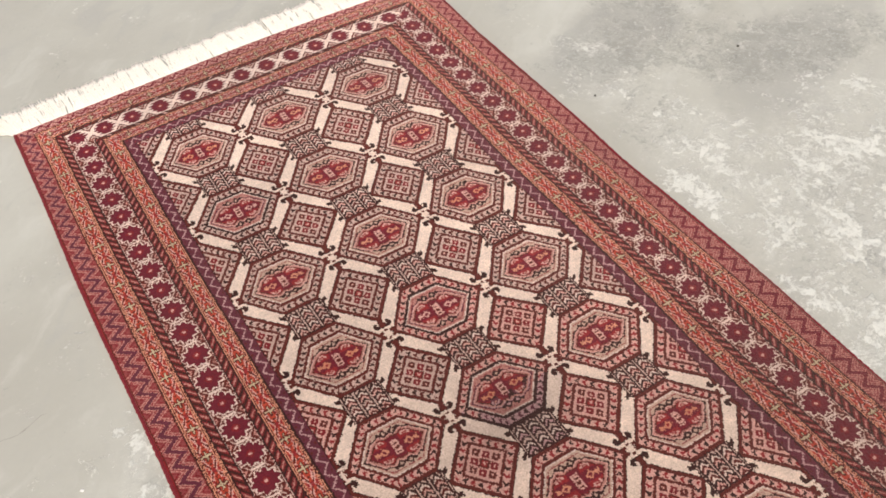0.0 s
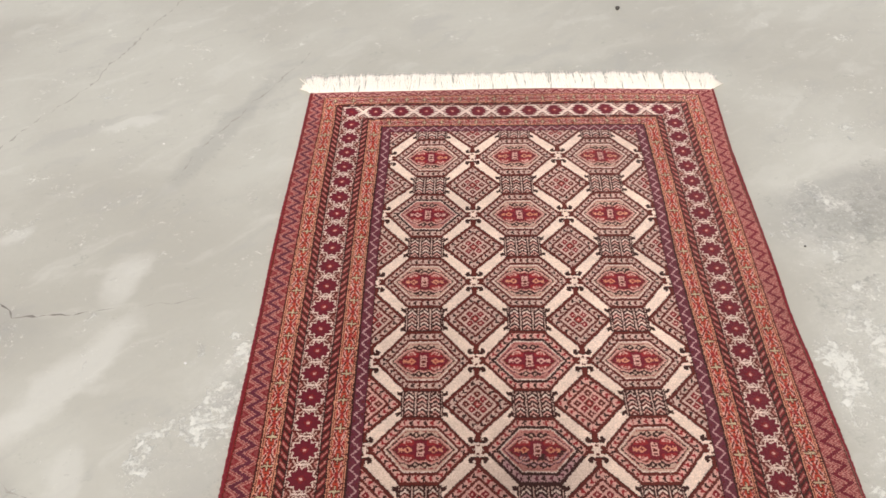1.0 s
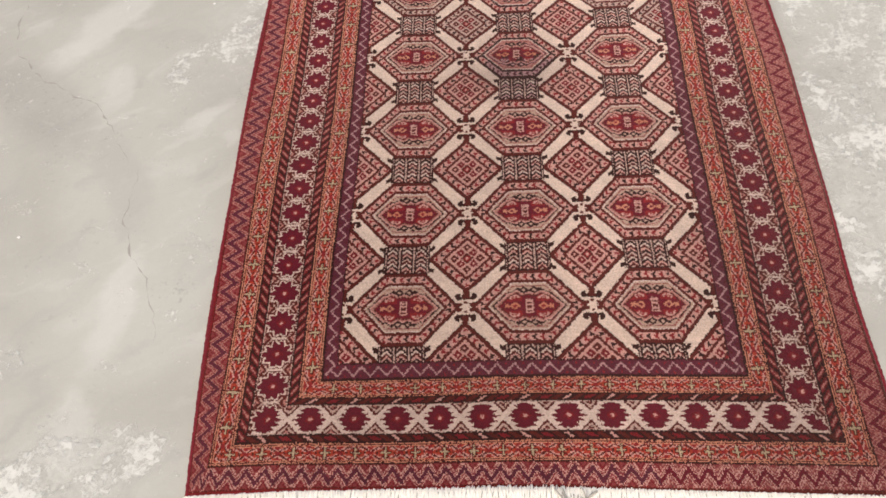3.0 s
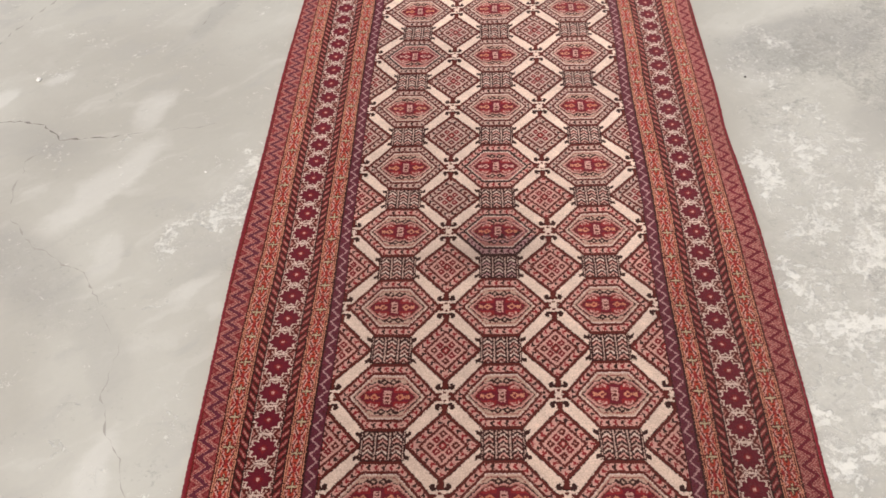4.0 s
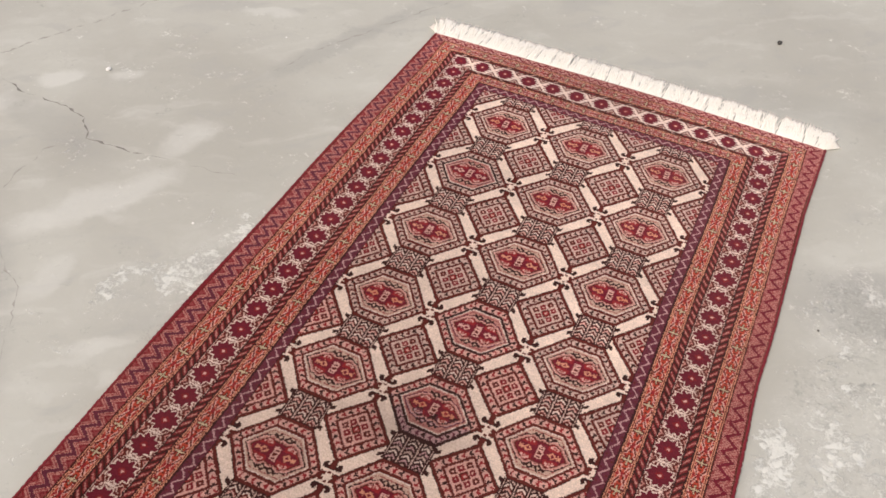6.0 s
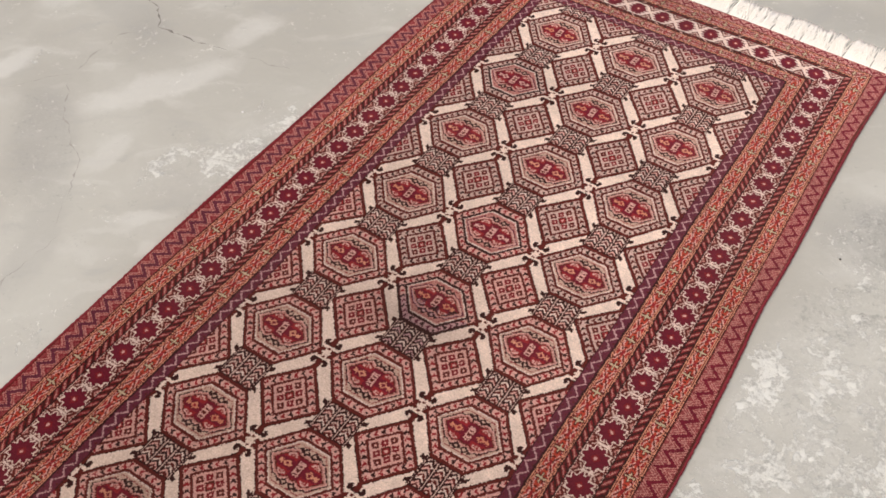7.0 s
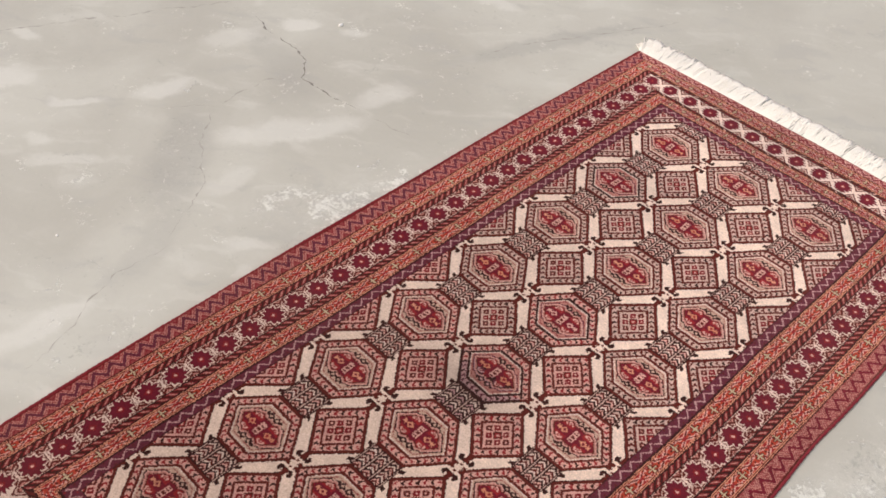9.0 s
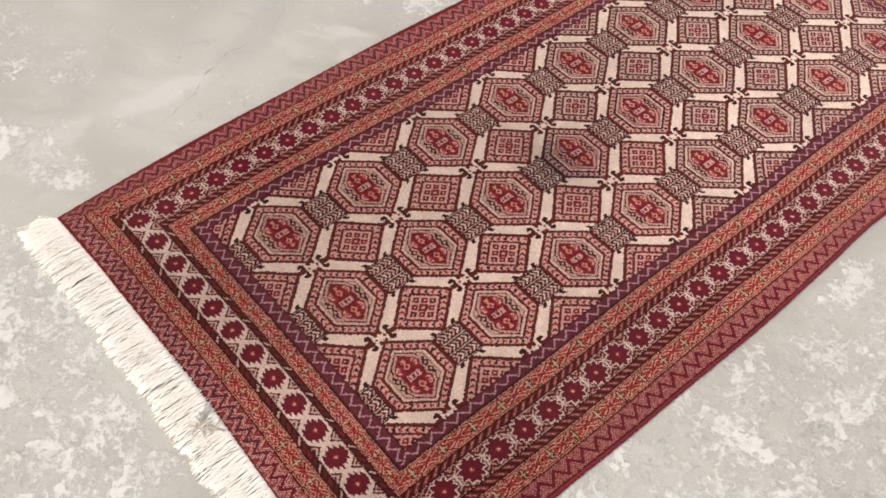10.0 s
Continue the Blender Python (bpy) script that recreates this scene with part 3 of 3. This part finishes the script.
    col, row = np.floor(cx + 0.5).astype(int), np.floor(cy + 0.5).astype(int)
    mx, my = (cx - col) * CELL_X, (row - cy) * CELL_Y
    field = np.full(x.shape, CREAM)
    what = np.zeros(x.shape, int)
    gold = (col * 7 + row * 5) % 3 == 0
    bluish = (col == 1) & ((row == 4) | (row == 3)) | (col == 0) & (row == 1)
    y1, in1 = octagon(mx, my, gold, bluish, row + (col % 2) < 4)
    hx, hy = (cx - np.floor(cx) - 0.5) * CELL_X, -(cy - np.floor(cy) - 0.5) * CELL_Y
    y2, in2 = diamond(hx, hy, np.floor(cy) + (np.floor(cx) % 2) < 4)
    y3, in3 = braid(mx, hy)
    y4 = crossing(hx, my)
    for k, (fill, within) in enumerate(((y1, in1), (y2, in2), (y3, in3))):
        field = np.where(within, fill, field)
        what = np.where(within, 2000 + 500 * k, what)
    field = np.where(y4 >= 0, y4, field)
    what = np.where((y4 >= 0) & (what < 2000), 0, what)
    # one stretch was knotted with a navy batch in place of the maroon
    navy = (np.abs(px - 0.1035) < 0.112) & (py < -0.955 + 0.02 * wave(30 * x, 5 * y, 6)) & (py > -1.090) & ((what == 2000) | (what == 3000))
    field = np.where(navy & ((field == MAROON) | (field == BURGUNDY)), BLACK, np.where(navy & ((field == PINK) | (field == STRAW)), LILAC, field))
    field = np.where(navy & (field == RED), PURPLE, field)
    half_row, half_col = np.floor(cy).astype(int), np.floor(cx).astype(int)
    index = np.where(what == 2000, col * 20 + row + 1, np.where(what == 2500, (half_col + 1) * 20 + half_row + 1, col * 20 + half_row + 1))
    yarn = np.where(number >= 8, field, yarn)
    piece = np.where(number >= 8, np.where(what > 0, what + index, 0), piece)
    # dye: rows from other batches, knots a little lighter or darker
    tone = (1 + 0.022 * r.normal(0, 1, (ny, 1)) + 0.10 * r.normal(0, 1, x.shape)) * (1 + 0.09 * wave(2 * x, 3 * y, 3) + 0.06 * wave(16 * x, 22 * y, 8) + 0.03 * wave(60 * x, 45 * y, 9))
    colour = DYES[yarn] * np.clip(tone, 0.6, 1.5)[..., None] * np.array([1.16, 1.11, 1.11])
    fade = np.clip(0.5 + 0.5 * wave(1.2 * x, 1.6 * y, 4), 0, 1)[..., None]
    farness = np.clip((y - NEAR) / (FAR - NEAR), 0, 1)[..., None]
    # the far half is paler, the near end deeper red
    deep = colour * (np.array([0.89, 0.61, 0.62]) + farness * np.array([0.33, 0.41, 0.41]))
    pale = colour * (np.array([0.82, 0.765, 0.72]) + farness * np.array([0.26, 0.315, 0.36]))
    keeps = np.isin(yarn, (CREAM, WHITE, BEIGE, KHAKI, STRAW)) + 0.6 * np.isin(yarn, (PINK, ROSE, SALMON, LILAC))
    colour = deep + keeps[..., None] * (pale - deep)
    # the leaning pile's sheen put into the dye: middle darker, long borders uneven
    sheen_dark = np.exp(-((x + 0.06) / 0.27) ** 2 - ((y + 1.40) / 0.62) ** 4)[..., None]
    sheen_light = np.clip((x - 0.22) / 0.3, 0, 1)[..., None] * np.clip((y + 1.75) / 0.7, 0, 1)[..., None]
    smudge = np.exp(-(((x - 0.09) / 0.11) ** 2) - (((y + 1.01) / 0.06) ** 2))[..., None]
    lifted = np.exp(-(((x - 0.27) / 0.18) ** 2))[..., None]
    flanks = 0.09 * np.clip((-0.22 - x) / 0.12, 0, 1) - 0.12 * np.clip((x - 0.36) / 0.12, 0, 1) * np.clip((-0.75 - y) / 0.4, 0, 1)
    colour = colour * (1 + flanks[..., None] - 0.13 * sheen_dark + 0.12 * sheen_light + 0.10 * lifted + 0.15 * farness**2) * (1 - 0.30 * smudge)
    colour = colour * (1 - 0.06 * fade) + 0.06 * fade * np.array([0.30, 0.16, 0.12])
    return nx, ny, colour, piece


def lie(x, y):
    """Where a point of the flat design comes to lie: the rug's edges wander and its wool is not quite flat."""
    d = y + 1.15
    left = -0.4975 + np.where(d > 0, 0.0110, 0.0335) * d * d + 0.0015 * np.sin(9.0 * y + 1.0)
    right = 0.694 + 0.012 * np.clip((y - 0.05) / 0.3, 0, 1) + 0.006 * np.exp(-(((y + 0.98) / 0.22) ** 2)) - 0.005 * np.exp(-(((y + 0.58) / 0.10) ** 2))
    right = right - 0.006 * np.exp(-(((y + 1.62) / 0.15) ** 2))
    # the borders inside the edge bands and the lattice drift on their own
    shift = 0.008 * np.clip((y + 0.75) / 0.85, 0, 1.1) ** 1.5 - 0.003 * np.clip(-(y + 0.95) / 0.8, 0, 1)
    rim = 0.056
    wx = x + shift
    wx = np.where(x < LEFT + rim, left + (x - LEFT) / rim * (LEFT + rim + shift - left), wx)
    wx = np.where(x > RIGHT - rim, right + (x - RIGHT) / rim * (right - RIGHT + rim - shift), wx)
    # the near end hangs askew, the far end bows
    near = np.clip((-1.55 - y) / 0.44, 0, 1)
    far = np.clip((y - 0.10) / 0.25, 0, 1)
    wy = y - 0.021 * near * np.clip((x - 0.05) / 0.60, 0, 1) ** 1.4 - 0.007 * near * np.clip((-0.30 - x) / 0.18, 0, 1) - 0.030 * far * (x - 0.11) ** 2
    z = 0.0085 + 0.0016 * np.sin(5.2 * y + 2 * x) * np.sin(3.1 * x + 1.2 * y + 0.5) + 0.0010 * np.sin(17 * y + 9 * x)
    return wx, wy, z


def make_rug():
    rug = tagged(new("rug"), "hand-knotted red and cream wool rug with lattice of medallions", "rug")
    nx, ny, colour, piece = weave()
    gx, gy = np.meshgrid(LEFT + np.arange(nx + 1) * KNOT, NEAR + np.arange(ny + 1) * KNOT)
    wx, wy, wz = lie(gx, gy)
    r = np.random.RandomState(9)
    rim = np.minimum.reduce([gx - LEFT, RIGHT - gx, gy - NEAR, FAR - gy])
    wz = wz + r.normal(0, 0.00028, wz.shape) - 0.0035 * np.clip(1 - rim / 0.006, 0, 1) ** 2
    spots = np.stack([wx + r.normal(0, 0.00018, wx.shape), wy + r.normal(0, 0.00018, wx.shape), wz], -1).reshape(-1, 3)
    a = (np.arange(ny)[:, None] * (nx + 1) + np.arange(nx)).ravel()
    quads = np.stack([a, a + 1, a + nx + 2, a + nx + 1], 1)
    flat, colour = piece.ravel(), colour.reshape(-1, 3)
    sizes = dict(zip(*np.unique(flat, return_counts=True)))
    flat = np.where(np.vectorize(lambda k: sizes[k] < 40)(flat), np.where(flat >= 2000, 0, np.where(flat >= 1000, 5, flat)), flat)
    order = np.argsort(flat, kind="stable")
    keys, starts = np.unique(flat[order], return_index=True)
    names = {0: ("field", "cream wool lattice bars"), 1: ("edge_band", "dark maroon edge"), 2: ("zigzag_border", "mauve and rose zigzag outer border"),
             3: ("outer_flower_border", "orange border with small khaki crosses"), 4: ("outer_barber_stripe", "dark stripe with slanting red dashes"),
             5: ("star_border", "cream main border"), 6: ("inner_barber_stripe", "dark stripe with slanting red dashes"),
             7: ("inner_flower_border", "orange border with small khaki crosses"), 8: ("purple_border", "dark purple border with pale zigzag")}
    made = {}
    for key, start, stop in zip(keys, starts, list(starts[1:]) + [len(order)]):
        faces = order[start:stop]
        used, corner = np.unique(quads[faces], return_inverse=True)
        if key < 100:
            name, label, parent = *names[key], rug
        elif key < 2000:
            name, label, parent = "star", "serrated burgundy star", made[5]
        else:
            name, label = (("medallion", "red and cream eight-sided medallion"), ("diamond", "rose lozenge with nine little squares"),
                           ("plait_block", "dark block of plaited chevrons"))[(key - 2000) // 500]
            parent = made[0]
        me = bpy.data.meshes.new(name)
        me.vertices.add(len(used))
        me.vertices.foreach_set("co", spots[used].ravel())
        me.loops.add(4 * len(faces))
        me.loops.foreach_set("vertex_index", corner.ravel().astype(np.int32))
        me.polygons.add(len(faces))
        me.polygons.foreach_set("loop_start", np.arange(0, 4 * len(faces), 4, dtype=np.int32))
        me.update(calc_edges=True)
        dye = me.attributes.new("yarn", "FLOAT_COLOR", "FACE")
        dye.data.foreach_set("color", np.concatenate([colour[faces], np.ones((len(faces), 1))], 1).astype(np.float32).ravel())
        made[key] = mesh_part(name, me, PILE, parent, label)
    # the woven back, seen only at the rim
    bm = bmesh.new()
    rims = []
    for down in (0.0045, 0.0002):
        ring = [(LEFT + 0.004 + k * (RIGHT - LEFT - 0.008) / 60, NEAR + 0.002) for k in range(60)]
        ring += [(RIGHT - 0.004, NEAR + 0.002 + k * (FAR - NEAR - 0.004) / 118) for k in range(118)]
        ring += [(RIGHT - 0.004 - k * (RIGHT - LEFT - 0.008) / 60, FAR - 0.002) for k in range(60)]
        ring += [(LEFT + 0.004, FAR - 0.002 - k * (FAR - NEAR - 0.004) / 118) for k in range(118)]
        rims.append([bm.verts.new((*(float(v) for v in lie(np.float64(x), np.float64(y))[:2]), down)) for x, y in ring])
    for k in range(len(rims[0])):
        bm.faces.new((rims[1][k], rims[1][(k + 1) % len(rims[0])], rims[0][(k + 1) % len(rims[0])], rims[0][k]))
    bm.faces.new(rims[1][::-1])
    part("backing", bm, BACKING, rug, "dark woven backing", smooth=False)
    # wrapped cords along both long edges
    for x0, out in ((LEFT, -1), (RIGHT, 1)):
        bm = bmesh.new()
        rnd = random.Random(3 + out)
        points, radii = [], []
        for k in range(590):
            y = NEAR + 0.001 + k * (FAR - NEAR - 0.002) / 589
            px, py, _ = lie(np.float64(x0), np.float64(y))
            points.append(Vector((float(px) + out * rnd.uniform(-0.0004, 0.001), float(py), 0.0046 + rnd.uniform(-0.0003, 0.0005))))
            radii.append(0.0038 + 0.00025 * math.sin(k * 1.9) + rnd.uniform(-0.0003, 0.0003))
        tube(bm, points, radii, 8)
        part("selvedge", bm, CORD, rug, "wrapped dark red edge cord")
    return rug


def tassel_mesh(seed, length, curl, thick=1.0):
    """A pinch of crimped cotton strands that run out along +y."""
    rnd = random.Random(seed)
    bm = bmesh.new()
    for k in range(11 if thick > 1 else 10):
        x = rnd.uniform(-0.0058, 0.0058)
        lean = rnd.gauss(0, 0.07 if thick > 1 else 0.06)
        reach = length * (rnd.uniform(0.94, 1.02) if thick == 1.0 else rnd.uniform(0.90, 1.02))
        sway, phase, size = rnd.uniform(0.0006, 0.0024), rnd.uniform(0, 6.28), rnd.uniform(0.0009, 0.0015) * thick
        lift = rnd.uniform(0.0002, 0.0048)
        points, radii = [], []
        for j in range(9):
            f = j / 8
            bend = curl * f**3 * rnd.uniform(0.5, 1.2)
            points.append(Vector((x + lean * f * reach + sway * math.sin(phase + 9 * f) + bend, -0.0075 + f * (reach + 0.0075),
                                  0.0024 + (0.0012 + 0.35 * lift) * (1 - f) ** 1.3 + lift * 0.7 * math.sin(3.1 * f) + 0.0006 * math.sin(phase + 13 * f) ** 2)))
            radii.append(size * (1.0 - 0.25 * f))
        tube(bm, points, radii, 5)
    me = bpy.data.meshes.new("tassel")
    bm.to_mesh(me)
    bm.free()
    return me


def make_fringe(rug, end):
    """Cotton warp ends: end is +1 at the far end, -1 at the near one."""
    y0 = FAR if end > 0 else NEAR
    rnd = random.Random(40 + end)
    bm = bmesh.new()
    points = [lie(np.float64(LEFT + 0.003 + k * (RIGHT - LEFT - 0.006) / 80), np.float64(y0)) for k in range(81)]
    tube(bm, [Vector((float(x), float(y) + end * 0.0005, 0.0024)) for x, y, _ in points], [0.0021] * 81, 8)
    fringe = part("fringe", bm, COTTON, rug, "long cream cotton fringe")
    kinds = [tassel_mesh(100 * (end + 2) + k, 0.090 if end < 0 else 0.099, rnd.uniform(-0.006, 0.006), 1.0 if end < 0 else 1.4) for k in range(10)]
    count = 140
    for k in range(count):
        u = LEFT + 0.006 + (RIGHT - LEFT - 0.012) * k / (count - 1)
        x, y, _ = lie(np.float64(u), np.float64(y0))
        turn = rnd.gauss(0, 5 if end > 0 else 3.5) + 9 * (1 if end > 0 else -1) * (-1 if u > 0.5 else 1) * max(0, abs(u - 0.1025) - 0.53) / 0.07 * 2.0
        ob = mesh_part("tassel", rnd.choice(kinds), COTTON, fringe)
        ob.matrix_basis = pose(float(x), float(y) + end * 0.001, 0, 0, 0, turn + (180 if end < 0 else 0)) @ Matrix.Diagonal((1, rnd.uniform(0.9, 1.06), 1, 1))
    # the last warps at both corners splay outwards
    for x0, out in ((LEFT, -1), (RIGHT, 1)):
        for k in range(5):
            x, y, _ = lie(np.float64(x0 - out * 0.004), np.float64(y0))
            ob = mesh_part("tassel", kinds[k], COTTON, fringe)
            ob.matrix_basis = pose(float(x), float(y), 0, 0, 0, -out * end * (18 + 7 * k) + (180 if end < 0 else 0)) @ Matrix.Diagonal((0.5, 0.72 - 0.05 * k, 1, 1))
    return fringe


rug = make_rug()
make_fringe(rug, 1)
make_fringe(rug, -1)

# a dusty snarl of broken warps in the near fringe
rnd = random.Random(77)
bm = bmesh.new()
for k in range(26):
    at = Vector((0.160 + rnd.gauss(0, 0.010), -2.020 + rnd.gauss(0, 0.006), 0.009 + rnd.uniform(0, 0.004)))
    way = Vector((rnd.uniform(-1, 1), rnd.uniform(-0.9, 1.2), rnd.uniform(-0.05, 0.15))).normalized()
    bend = Vector((rnd.uniform(-1, 1), rnd.uniform(-1, 1), 0)) * 0.01
    size = rnd.uniform(0.012, 0.026)
    tube(bm, [at + way * size * f + bend * f * f for f in (0, 0.25, 0.5, 0.75, 1)], [0.0011] * 5, 5)
part("snarl", bm, DUSTY, rug, "dusty grey snarl of broken warp ends")

# ---- small things on the ground ----


def crumb(name, x, y, size, material, label, category, seed, flat=0.5):
    """An angular crumb lying on the ground."""
    rnd = random.Random(seed)
    bm = bmesh.new()
    bmesh.ops.create_icosphere(bm, subdivisions=2, radius=size)
    stretch = Vector((rnd.uniform(0.8, 1.4), rnd.uniform(0.7, 1.1), flat))
    for v in bm.verts:
        v.co = Vector(a * b for a, b in zip(v.co, stretch)) * rnd.uniform(0.82, 1.15)
        v.co.z = max(v.co.z, -size * flat * 0.75)
    low = min(v.co.z for v in bm.verts)
    for v in bm.verts:
        v.co.z -= low
    ob = tagged(part(name, bm, material, smooth=False), label, category, group=category + "s scattered on the concrete")
    ob.matrix_basis = pose(x, y, 0, 0, 0, rnd.uniform(0, 360))
    return ob


for k, (x, y, size) in enumerate(((-0.918, -1.435, 0.0036), (-1.201, -0.289, 0.008), (-0.634, -0.705, 0.0035), (-0.859, 0.103, 0.003))):
    crumb("lime_chip", x, y, size, CHIP, "small white chip of lime on the concrete", "chip", 10 + k)
for k, (x, y, size) in enumerate(((0.494, 0.848, 0.0085), (0.787, -0.347, 0.0035), (1.224, 0.090, 0.004), (1.214, -0.397, 0.0035), (0.615, 0.320, 0.005))):
    crumb("pebble", x, y, size, PEBBLE, "small dark pebble on the concrete", "pebble", 30 + k, 0.8)


def mat_with_round_corner():
    """A dark rubber mat, of which only one rounded corner shows."""
    bm = bmesh.new()
    outline = []
    w, d, r = 1.0, 0.8, 0.30
    for cx, cy, a0 in ((r, r, 180), (w - r, r, 270), (w - r, d - r, 0), (r, d - r, 90)):
        outline += [(cx + r * math.cos(radians(a0 + 7.5 * k)), cy + r * math.sin(radians(a0 + 7.5 * k))) for k in range(13)]
    levels = []
    for shrink, z in ((0, 0.0), (0, 0.010), (0.003, 0.013), (0.02, 0.014)):
        levels.append([bm.verts.new((w / 2 + (x - w / 2) * (1 - 2 * shrink / w), d / 2 + (y - d / 2) * (1 - 2 * shrink / d), z)) for x, y in outline])
    for a, b in zip(levels, levels[1:]):
        for k in range(len(a)):
            bm.faces.new((a[k], a[(k + 1) % len(a)], b[(k + 1) % len(a)], b[k]))
    bm.faces.new(levels[-1])
    bm.faces.new(levels[0][::-1])
    ob = tagged(part("rubber_mat", bm, RUBBER), "dark grey rubber mat with rounded corners on concrete", "mat")
    ob.matrix_basis = pose(1.114, 0.981, 0)
    return ob


mat_with_round_corner()
